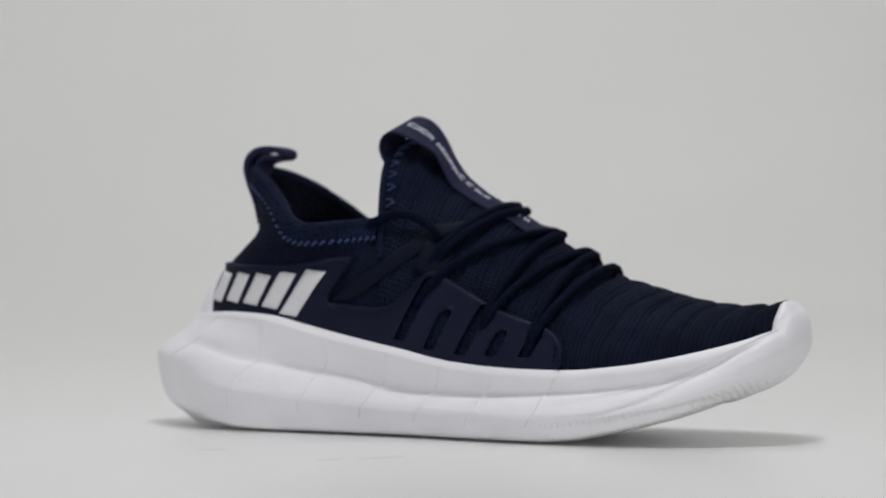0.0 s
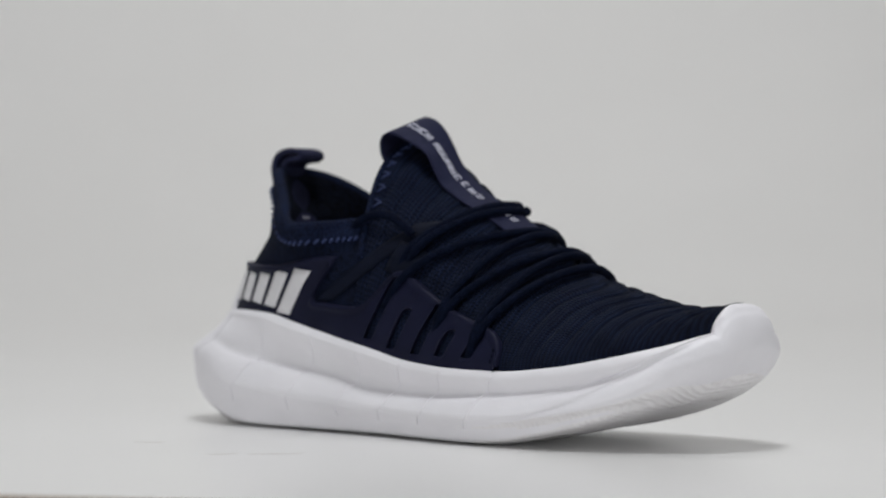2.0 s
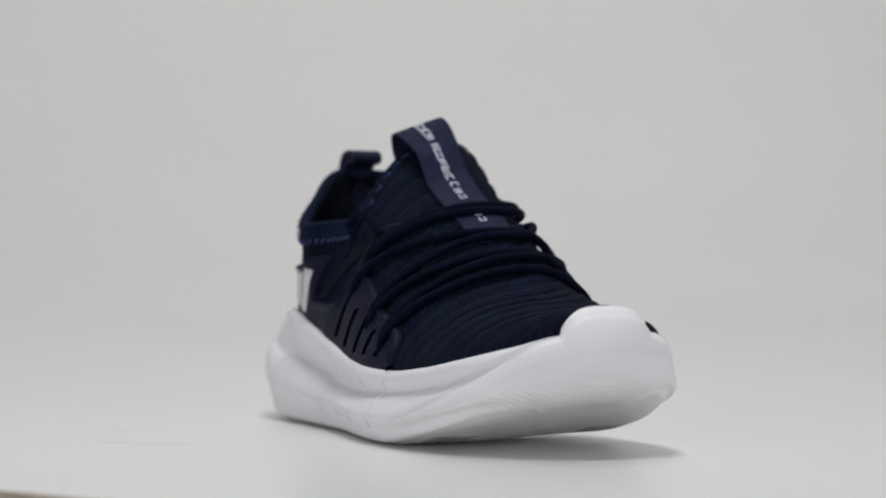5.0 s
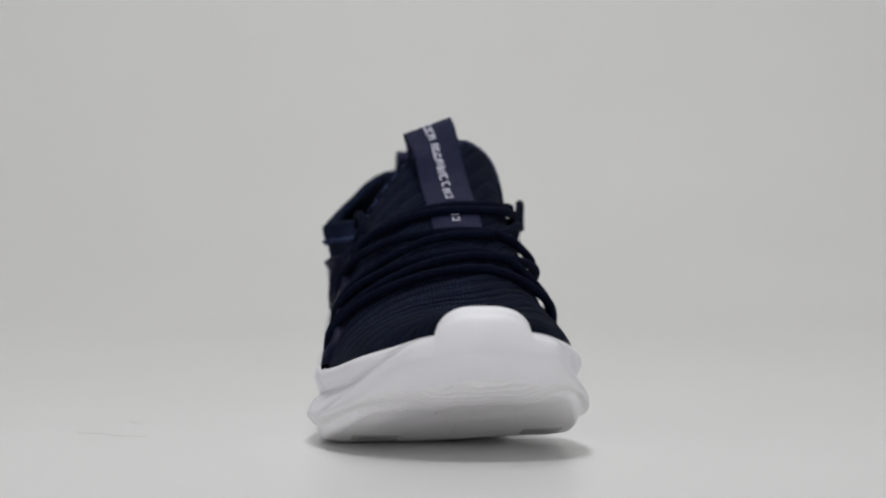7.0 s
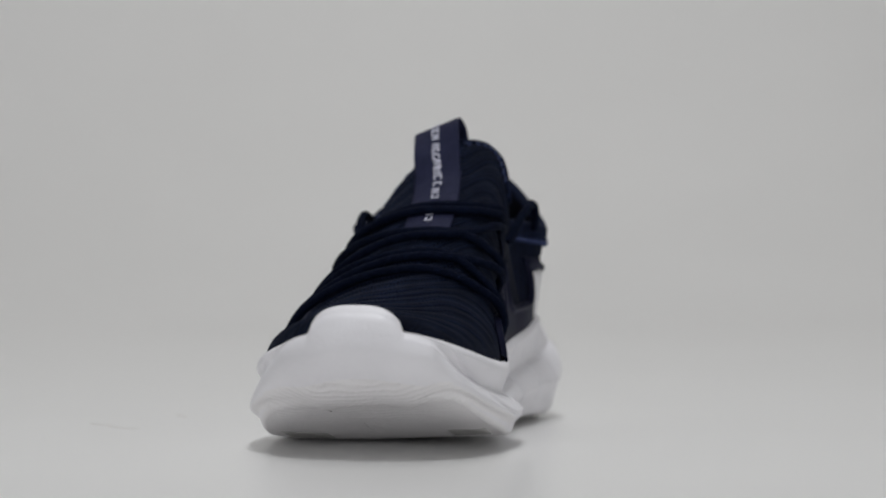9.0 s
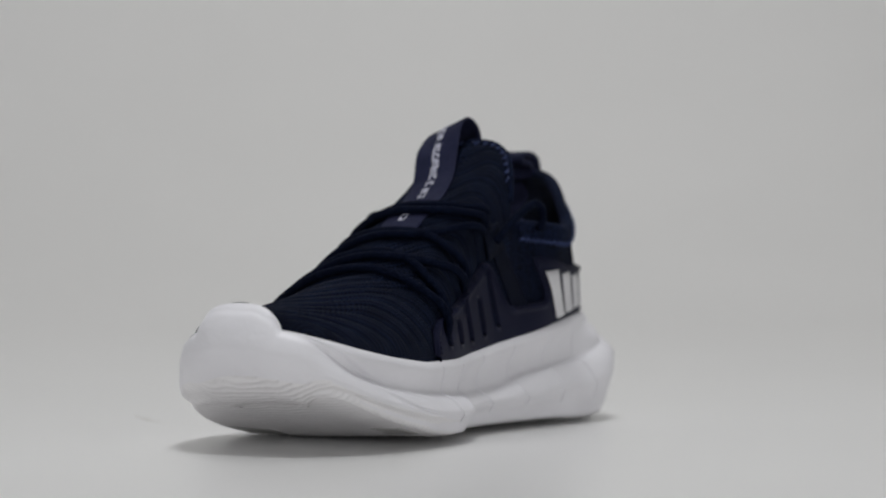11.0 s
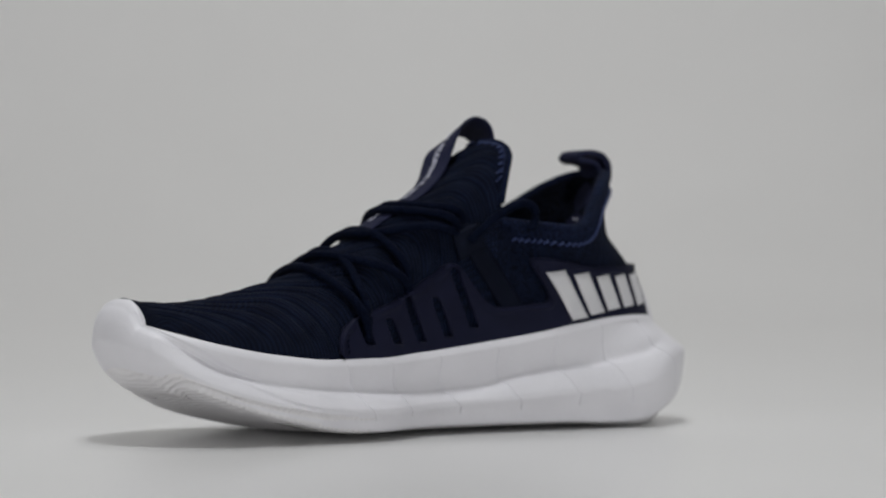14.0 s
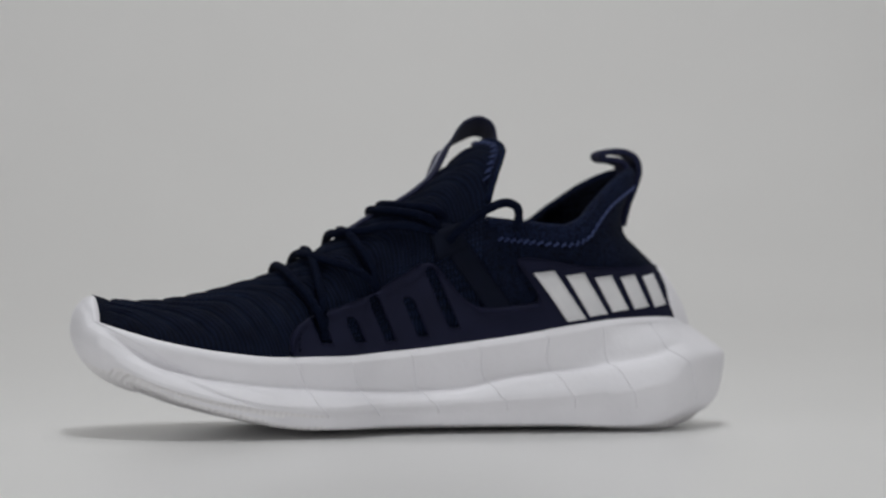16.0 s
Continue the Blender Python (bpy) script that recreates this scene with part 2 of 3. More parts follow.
# ---- the sneaker: x to the toe, y to its inner side, z up, in table units ----
RIM = spline([(-107, -8), (-101, -25), (-80, -39), (-48, -44.5), (0, -47.8), (28, -50.6), (56, -53), (90, -50.5), (120, -42), (139, -28),
              (148, -16.5), (147, 0), (148, 16.5), (140, 27.5), (122, 36.5), (90, 40.5), (63, 37.2), (48, 34), (36, 31), (22, 28.3), (0, 26), (-48, 28), (-84, 20.5), (-101, 7)], 12, True)
TOE = max(range(len(RIM)), key=lambda i: RIM[i].x - abs(RIM[i].y) * 0.2)
RIM = [Vector((p.x, p.y, 0)) for p in RIM]
SOLE = spline([(-126.6, -8), (-118.5, -31.5), (-87, -49.5), (-50, -50.6), (0, -52), (30, -56.2), (57, -59.6), (92, -56.5), (124, -46), (144, -32),
               (153.8, -17), (156.7, 0), (153.8, 17), (145.5, 31.5), (125, 42), (92, 47), (64, 45.6), (49, 43), (37, 35.5), (22, 31.2), (0, 30), (-50, 33), (-89, 34.8), (-116.5, 14)], 12, True)
SOLE = [Vector((p.x, p.y, 0)) for p in SOLE]


def rim_y(x, side):
    """Where the upper meets the sole, beside the axis; side -1 outer, 1 inner."""
    if side < 0:
        return curve(x, (-107, -12), (-101, -25), (-80, -39), (-48, -44.5), (0, -47.8), (28, -50.6), (56, -53), (90, -50.5), (120, -42), (139, -28), (148, -15))
    return curve(x, (-107, -4), (-101, 7), (-84, 20.5), (-48, 28), (0, 26), (30, 29.5), (58, 36), (90, 40.5), (122, 36.5), (140, 27.5), (148, 15))


def rim_z(x, side):
    if side < 0:
        return curve(x, (-107, 46.5), (-80, 48.4), (-62, 47.7), (-43, 44), (-27, 40.5), (0, 35.3), (25, 30.5), (50, 28.7), (72, 28.4), (95, 30.5), (116, 34.5), (136, 40), (148, 44.8))
    return curve(x, (-107, 46), (-85, 47), (-71, 46.6), (-44, 43.5), (-19, 39.2), (5, 36), (29, 33.6), (53, 31.9), (77, 31.9), (99, 33.9), (122, 38), (142, 43.8), (148, 46))


def axis_y(x):
    return curve(x, (-107, -8), (-40, -8), (-22, 1), (0, 1.5), (30, 3.8), (60, 5), (90, 5.3), (120, 3), (148, 0))


def top_z(x):
    """Height of the vamp and tongue along the ridge."""
    return curve(x, (-26, 112), (-23.5, 117), (-19, 121), (-14, 120.5), (3, 108.5), (17, 97.5), (31, 90), (47, 80.5), (62, 72), (74, 66), (92, 60.5), (104, 57.3), (116, 55), (128, 54), (140, 54.5), (148, 56.5))


def fullness(x, side):
    if side < 0:
        return curve(x, (-26, 1.55), (0, 1.68), (20, 1.82), (45, 1.68), (75, 1.65), (110, 1.9), (148, 2.3))
    return curve(x, (-26, 3.6), (0, 4.3), (20, 4.1), (45, 2.75), (75, 1.88), (110, 1.95), (148, 1.9))


def heel_x(z):
    return curve(z, (40, -108), (46, -107), (55, -103.5), (67, -96), (76, -86.5), (83, -79.3), (89, -78.3), (100, -82.5), (109, -85))


def heel_half(z, side):
    if side < 0:
        return curve(z, (40, 35.5), (47, 36), (67, 38.4), (75, 39.6), (86, 41.8), (98, 34), (110, 27))
    return curve(z, (40, 36), (47, 36.8), (67, 40.5), (75, 42.5), (86, 44.8), (98, 39), (110, 32))


def wall_y(x, z, side):
    """The upper's side at that length and height."""
    zr, zt, n, yc = rim_z(x, side), top_z(x), fullness(x, side), axis_y(max(x, -22))
    k = min(1.0, max(0.0, (z - zr) / (zt - zr)))
    front = yc + (rim_y(x, side) - yc) * (1 - k ** n) ** (1 / n)
    if x > -12:
        return front
    q = min(1.0, max(0.0, (-30 - x) / (-30 - heel_x(z))))
    e = curve(z, (60, 1.95 if side < 0 else 2.12), (90, 2.1))
    back = -8 + side * heel_half(z, side) * (1 - q ** e) ** (1 / e)
    w = ease(x, -40, -12)
    return front * w + back * (1 - w)


def wall(x, z, side, lift=0.0):
    p = Vector((x, wall_y(x, z, side), z))
    if lift:
        a = Vector((2, wall_y(x + 1, z, side) - wall_y(x - 1, z, side), 0))
        b = Vector((0, wall_y(x, z + 1, side) - wall_y(x, z - 1, side), 2))
        n = a.cross(b).normalized()
        p += n * lift * (1 if n.y * side > 0 else -1)
    return p


def skin(x, a, lift=0.0):
    """The vamp: a from 0 at the outer rim over the ridge to pi at the inner rim."""
    def at(x, a):
        c, s = math.cos(a), max(0.0, math.sin(a))
        side = -1 if c > 0 else 1
        n, yc = fullness(x, side), axis_y(x)
        zr = rim_z(x, side)
        return Vector((x, yc + (rim_y(x, side) - yc) * abs(c) ** (2 / n), zr + (top_z(x) - zr) * s ** (2 / n)))
    p = at(x, a)
    if lift:
        n = (at(min(x + 1, 147.9), a) - at(x - 1, a)).cross(at(x, min(a + 0.02, 3.14)) - at(x, max(a - 0.02, 0.001)))
        n = n.normalized() if n.length > 1e-9 else Vector((0, 0, 1))
        if n.z < 0 and abs(n.z) > 0.05 or (abs(n.z) <= 0.05 and n.y * math.cos(a) > 0):
            n = -n
        p += n * lift
    return p


def tongue_x(a):
    """Where the tongue's back edge lies at that angle."""
    return -24.0 + 7.0 * math.exp(-(math.cos(a) / 0.27) ** 2) + 15.0 * abs(math.cos(a)) ** 2.0


def collar_z(x):
    return curve(x, (-92, 110), (-85, 108), (-75, 102.5), (-65, 94), (-57, 87.5), (-45, 84.5), (-25, 86), (-5, 88.5), (5, 90))


sneaker = new("sneaker")
tagged(sneaker, "navy knit running sneaker with white sculpted foam sole", "shoe")


def bottom_z(x, y):
    base = curve(x, (-130, 11), (-118, 5.5), (-104, 2.4), (-85, 0.8), (-50, 0.2), (62, 0.2), (75, 1.3), (88, 3.9), (100, 6.6), (115, 11), (127, 15.8), (139, 21.5), (150, 29.5), (156, 36))
    return base + 2.6 * ease(y, -30, 40) * ease(x, -90, -40)


def midsole():
    n = len(RIM)
    rows = []
    for i, p in enumerate(RIM):
        t = (RIM[(i + 1) % n] - RIM[i - 1]).normalized()
        out = Vector((t.y, -t.x, 0))
        if out.dot(p - Vector((20, -5, 0))) < 0:
            out = -out
        side = -1 if i < TOE else 1
        x, y = p.x, p.y
        blend = ease(-out.x, 0.08, 0.75) * (x < -60)      # round the heel
        inner = ease(y, -20, 8) if x < -60 else (0 if side < 0 else 1)
        zr = rim_z(x, -1) * (1 - inner) + rim_z(x, 1) * inner
        cap = (1 - min(1.0, abs(y) / 17.6) ** 3.5) ** 0.6 * (x > 120)  # the bumper over the toe
        zr = zr + cap * (55.4 - 0.003 * y * y - zr)
        ts = (SOLE[(i + 2) % n] - SOLE[i - 2]).normalized()
        front = ease(abs(ts.y), 0.28, 0.86) * (x > 90)
        soft = (1 - ease(abs(y), 4, 20)) * (x > 120)
        mid = 42.0 * soft + (rim_z(x, side) - 6.5) * (1 - soft)
        zb = bottom_z(x, y)
        # the wave that parts the upper groove from the lower swell
        zw = curve(x, (-107, 33), (-80, 28.5), (-48, 25.5), (-20, 22.5), (0, 18.2), (36, 17.2), (72, 19), (95, 21.5), (116, 25.6), (136, 33), (148, 40))
        zc = curve(x, (-107, 21), (-85, 18.0), (-45, 14.3), (0, 11.6), (50, 10.4), (80, 11.5), (95, 13.6), (116, 18.5), (130, 24), (148, 36)) + (1.5 if side > 0 else 0) * (x > -60)
        reach = SOLE[i] - p
        size = reach.length
        lip = 3.1 / size
        gr = (1.1 - 2.7 * ease(x, -88, -35) * (1 - 0.85 * ease(x, 20, 70)) - 0.2 * ease(x, 20, 70)) / size + 0.35 * (1 - ease(x, -82, -45)) + 0.22 * blend
        sidep = [(-3.0 / size, zr - 2.5), (-0.6 / size, zr + 0.2), (0.8 / size, zr + 0.7), (2.1 / size, zr + 0.3), (lip, zr - 1.3), (lip - 0.02, zr - 3.2),
                 (gr + 0.5 / size, (zr - 3.5) * 0.5 + zw * 0.5), (gr, zw + 1.5), (gr + 0.35 * (1 - gr), zw - 0.2),
                 (gr + 0.68 * (1 - gr), zw * 0.68 + zc * 0.32), (0.94, zw * 0.28 + zc * 0.72), (1.0, zc + 0.5), (0.93, zc - 1.0),
                 (1 - 3.3 / size, zc * 0.5 + zb * 0.5 + 1), (1 - 4.6 / size, zb + 1.8), (1 - 6.4 / size, zb + 0.5), (1 - 9.5 / size, zb + 0.2)]
        toep = [(-3.0 / size, zr - 2.5), (-0.3 / size, zr + 0.1), (1.0 / size, zr + 0.7), (0.38, zr + 0.4 - 0.7 * cap), (0.56, zr - 0.4 - 1.6 * cap), (0.74, zr - 1.4 - 2.2 * cap),
                (0.87, zr - 2.8 - 3.2 * cap), (0.96, zr - 4.6 - 4.4 * cap), (1.0, mid - 1.0)]
        tuck = 12 + 16 * front                            # how far the foam curls in below the toe
        end = SOLE[i] - reach.normalized() * tuck
        low = bottom_z(end.x, end.y) + 0.1
        toep += [(1 - tuck * (t / 8) ** 1.6 / size, low + (mid - low) * (1 - t / 8) ** 1.6) for t in range(1, 9)]
        heelp = [(-0.13, zr - 2.5), (-0.03, zr + 0.2), (0.03, zr + 0.7), (0.08, zr + 0.2), (0.13, zr - 1.0), (0.22, zr - 3.2), (0.42, 40.2), (0.62, 37.5),
                 (0.83, 34.6), (0.96, 32.6), (1.02, 30.2), (0.985, 25.0), (0.935, 18.8), (0.85, 13.2), (0.69, 9.0), (0.44, 5.6), (0.08, 2.8)]
        ring = []
        for (o1, z1), (o2, z2), (o3, z3) in zip(sidep, toep, heelp):
            o, z = o1 + (o2 - o1) * front, z1 + (z2 - z1) * front
            o, z = o + (o3 - o) * blend, z + (z3 - z) * blend
            q = p + reach * o
            ring.append(Vector((q.x, q.y, z)))
        rows.append(ring)
    # finer rings, with two creases carved from the sides up to the corners of the bumper
    fine, step = [], 4
    for i, ring in enumerate(rows):
        dense = spline(ring, step)
        x, y = RIM[i].x, RIM[i].y
        inward = (RIM[i] - SOLE[i]).normalized()
        t = min(1.0, max(0.0, (x - 38) / 110))
        on = ease(x, 58, 100) * ease(abs(y), 13.0, 17.5)
        if on > 0:
            base = 12.3 - 8.2 * t ** 2.4
            for k, q in enumerate(dense):
                lv = k / step
                cut = 1.2 * math.exp(-((lv - base) / 0.42) ** 2) + 1.3 * math.exp(-((lv - base + 2.6 * (1 - t) + 0.75) / 0.6) ** 2)
                dense[k] = q + (inward * cut + Vector((0, 0, 0.35 * cut))) * on
        fine.append(dense)
    m = len(fine[0])
    v = [q for r in fine for q in r]
    f = []
    for i in range(n):
        j = (i + 1) % n
        for k in range(m - 1):
            f.append([i * m + k, j * m + k, j * m + k + 1, i * m + k + 1])
    foam = mesh_object("midsole", v, f, FOAM, sneaker, "white sculpted foam midsole with toe bumper")
    # the rippled rubber climbs the underside of the toe
    foam.data.materials.append(TREAD)
    for p in foam.data.polygons:
        q, k = v[p.vertices[0]], p.vertices[0] % m
        if q.x > 60 and abs(p.normal.z) > 0.42 and k / step > max(10.8, 12.9 - 8.2 * min(1.0, max(0.0, (q.x - 38) / 110)) ** 2.4):
            p.material_index = 1
    # moulded seams that cross the foam, slanting back as they fall
    for side in (-1, 1):
        span = [i for i in range(n) if (i < TOE) == (side < 0) and RIM[i].x > -100]
        for s in range(7):
            x0 = -84 + 26 * s + 2.5 * math.sin(5 * s + side)
            path = []
            for k in range(4, 14):
                x = x0 - 1.5 * (k - 4)
                j = min(span, key=lambda i: abs(RIM[i].x - x))
                j = j - 1 if (RIM[j].x - x) * side < 0 else j
                a, b = RIM[j % n], RIM[(j + 1) % n]
                path.append(rows[j % n][k].lerp(rows[(j + 1) % n][k], min(1.0, max(0.0, (x - a.x) / (b.x - a.x)))))
            v, f = tube(spline(path, 3), 0.42, 6)
            mesh_object("seam", v, f, FOAM, bpy.data.objects["midsole"], "fine moulded seam")
    # the outsole closes the bottom, ring inside ring
    v, f, levels = [], [], 9
    for i in range(n):
        a, b = rows[i][-2], rows[i][-1]
        axis = Vector((min(max(b.x, -88), 112), -6, 0))
        for k in range(levels):
            w = k / (levels - 1)
            q = a.lerp(axis, w * 0.999) if k else a + (a - b).normalized() * 0.5
            z = bottom_z(q.x, q.y)
            if k == 0:
                z = a.z + 0.3
            v.append(Vector((q.x, q.y, max(0.0, z - 0.2) if k > 1 else max(z - 0.3 * (k == 1), 0.05))))
    for i in range(n):
        j = (i + 1) % n
        for k in range(levels - 1):
            f.append([i * levels + k, j * levels + k, j * levels + k + 1, i * levels + k + 1])
    mesh_object("outsole", v, f, TREAD, sneaker, "off-white ribbed rubber outsole")


def tread_pads():
    for x0, x1, y0, y1 in ((78, 92, -44, -26), (80, 94, 22, 37)):
        rows = []
        for a in range(6):
            row = []
            for c in range(6):
                y = y0 + (y1 - y0) * c / 5
                x = x0 + (x1 - x0) * a / 5 + 0.15 * abs(y)
                row.append(Vector((x - 4, y, bottom_z(x - 4, y) - 0.1)))
            rows.append(row)
        v, f = slab(rows, 0.5)
        mesh_object("tread_pad", v, f, PAD, bpy.data.objects["outsole"], "grey rubber tread pad")


def upper():
    # vamp and tongue in one knitted skin, with raised cross ribs
    xs = [i / 250 for i in range(251)]
    na = 97
    v, rows_uv = [], []
    for t in xs:
        for j in range(na):
            a = math.pi * j / (na - 1)
            x = 147.6 + (tongue_x(a) - 147.6) * t
            p = skin(x, a)
            w = x + (0.14 + 0.75 * ease(p.y, 0, 26)) * abs(p.y + 3) + 2.4 * noise.noise(p * 0.045)
            d = (w / 9.4 + 0.5) % 1.0 - 0.5
            rib = 0.4 - 1.6 * math.exp(-(d * 9.4 / 1.7) ** 2)
            k = ease(x, -22, -10) * (1 - ease(x, 138, 147)) * ease(math.sin(a), 0.05, 0.4)
            p += Vector((0, -0.4 * math.cos(a), math.sin(a))) * rib * k * (0.9 + 0.4 * ease(x, 45, 75))
            v.append(p)
            rows_uv.append((w * U, 75 * U * a))
    f = grid_faces(len(xs), na)
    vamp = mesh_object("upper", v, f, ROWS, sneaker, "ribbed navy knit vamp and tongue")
    uv = vamp.data.uv_layers.new(name="knit_rows")
    for loop in vamp.data.loops:
        uv.data[loop.index].uv = rows_uv[loop.vertex_index]
    # quarter: the two sides and the heel
    plan = [(8.0 - 38.0 * i / 16, -1, 0.0) for i in range(16)] + [(None, -1, math.pi / 2 * i / 26) for i in range(27)]
    plan += [(None, 1, math.pi / 2 * (26 - i) / 26) for i in range(1, 27)] + [(8.0 - 38.0 * (16 - i) / 16, 1, 0.0) for i in range(1, 17)]
    outer, nk = [], 26
    for x0, side, ph in plan:
        xn = x0 if x0 is not None else -30 - 60 * math.sin(ph)
        for k in range(nk):
            zr, zc = rim_z(max(xn, -107), side) - 2, collar_z(xn)
            z = zr + (zc - zr) * k / (nk - 1)
            x = x0 if x0 is not None else -30 - (-30 - heel_x(z)) * math.sin(ph)
            p = Vector((x, wall_y(x, z, side), z))
            p.y -= side * (0.9 * ease(x, -20, -6))
            outer.append(p)
    inner = []
    for c in range(len(plan)):
        for k in range(nk):
            p = outer[c * nk + k]
            q = Vector((-25, -6, p.z))
            d = (q - p)
            d.z = 0
            inner.append(p + d.normalized() * (5.0 if k < nk - 1 else 3.6))
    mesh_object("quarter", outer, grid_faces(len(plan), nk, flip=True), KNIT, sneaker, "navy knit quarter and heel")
    mesh_object("lining", inner, grid_faces(len(plan), nk), LINING, sneaker, "dark padded collar lining")
    # padded collar edge
    edge = []
    for c in range(len(plan)):
        edge.append((outer[c * nk + nk - 1] + inner[c * nk + nk - 1]) / 2 + Vector((0, 0, -0.6)))
    edge = edge[8:-8]
    tv, tf = tube(edge, 2.6, 10)
    mesh_object("collar_edge", tv, tf, BAND, sneaker, "rounded navy collar binding")
    # collar band, a raised strip below the edge
    for side in (-1, 1):
        pts = plan[10:43] if side < 0 else plan[42:-10]
        rows = []
        for x0, sd, ph in pts:
            xn = x0 if x0 is not None else -30 - 60 * math.sin(ph)
            row = []
            for k in range(6):
                z = collar_z(xn) - 0.5 - 7.0 * k / 5
                x = x0 if x0 is not None else -30 - (-30 - heel_x(z)) * math.sin(ph)
                p = Vector((x, wall_y(x, z, sd), z))
                d = p - Vector((max(x, -45), -6, z))
                row.append(p + d.normalized() * (0.9 if 0 < k < 5 else 0.1))
            rows.append(row)
        v = [p for r in rows for p in r]
        mesh_object("collar_band", v, grid_faces(len(rows), 6, flip=True), BAND, sneaker, "navy knit collar band")
        # blue zigzag stitches under the band
        st = []
        for i in range(len(rows) - 1):
            for h in range(1):
                a = rows[i][4].lerp(rows[i + 1][4], 0.1)
                b = rows[i][5].lerp(rows[i + 1][5], 0.75)
                d = (a - Vector((-45, -6, a.z))).normalized() * 0.7
                st.append(tube([a + d, a.lerp(b, 0.5) + d * 1.3, b + d], 0.62, 5))
        sv, sf = join(st)
        mesh_object("stitching", sv, sf, THREAD, sneaker, "blue zigzag stitching")
    # sock liner far down inside
    v = [Vector((x, -8 + s * w, 44 - 0.05 * x)) for x, w in ((-97, 6), (-90, 17), (-75, 26), (-50, 32), (-20, 34), (10, 32)) for s in (-1, 0, 1)]
    mesh_object("insole", v, grid_faces(6, 3, flip=True), LINING, sneaker, "dark insole")
    # tongue edge, rolled, with stitches
    back = [skin(tongue_x(math.pi * (0.16 + 0.68 * i / 40)) + 0.6, math.pi * (0.16 + 0.68 * i / 40), 0.2) for i in range(41)]
    tv, tf = tube(back, 1.5, 8)
    mesh_object("tongue_edge", tv, tf, BAND, sneaker, "rolled tongue edge")
    st = []
    for i in range(34):
        a = math.pi * (0.24 + 0.52 * i / 33)
        st.append(tube([skin(tongue_x(a) + 2.6, a, 0.5), skin(tongue_x(a) + 4.2, a + 0.02 * (i % 2), 0.8), skin(tongue_x(a) + 5.8, a + 0.045 * (i % 2), 0.5)], 0.4, 5))
    sv, sf = join(st)
    mesh_object("stitching", sv, sf, THREAD, sneaker, "blue tongue stitching")


def lean(q):
    """How far the cage's lines slant forwards; most at the dip behind the eyestay."""
    return 0.45 + 0.45 * math.exp(-((q + 45) / 9) ** 2)


def cage_top(q, side):
    z = curve(q, (-107, 70.5), (-85, 68.6), (-66, 68.6), (-56, 70.5), (-49, 72.6), (-47.2, 72.4), (-45.8, 69), (-44.2, 60), (-42, 56.2), (-38, 54.2), (-30, 53.2), (-13.2, 52), (-6.6, 54),
              (-2.5, 61), (1.2, 66.5), (3.5, 66.6), (13.2, 63.0), (34.8, 53.4), (47.7, 49.2), (63.7, 44.5), (69.6, 41.5), (75.3, 36.5), (78, 31))
    return z + (3.6 * ease(q, -12, 0) if side > 0 else 0)


def slots(side):
    lift = 0.0 if side < 0 else 4.6
    return [(3.2, 39 + lift, 64 + lift), (18.3, 35.6 + lift, 51.5 + lift), (33.2, 33.8 + lift, 53 + lift), (46.7, 33.4 + lift, 43.6 + lift), (61.2, 33.2 + lift, 44.5 + lift)]


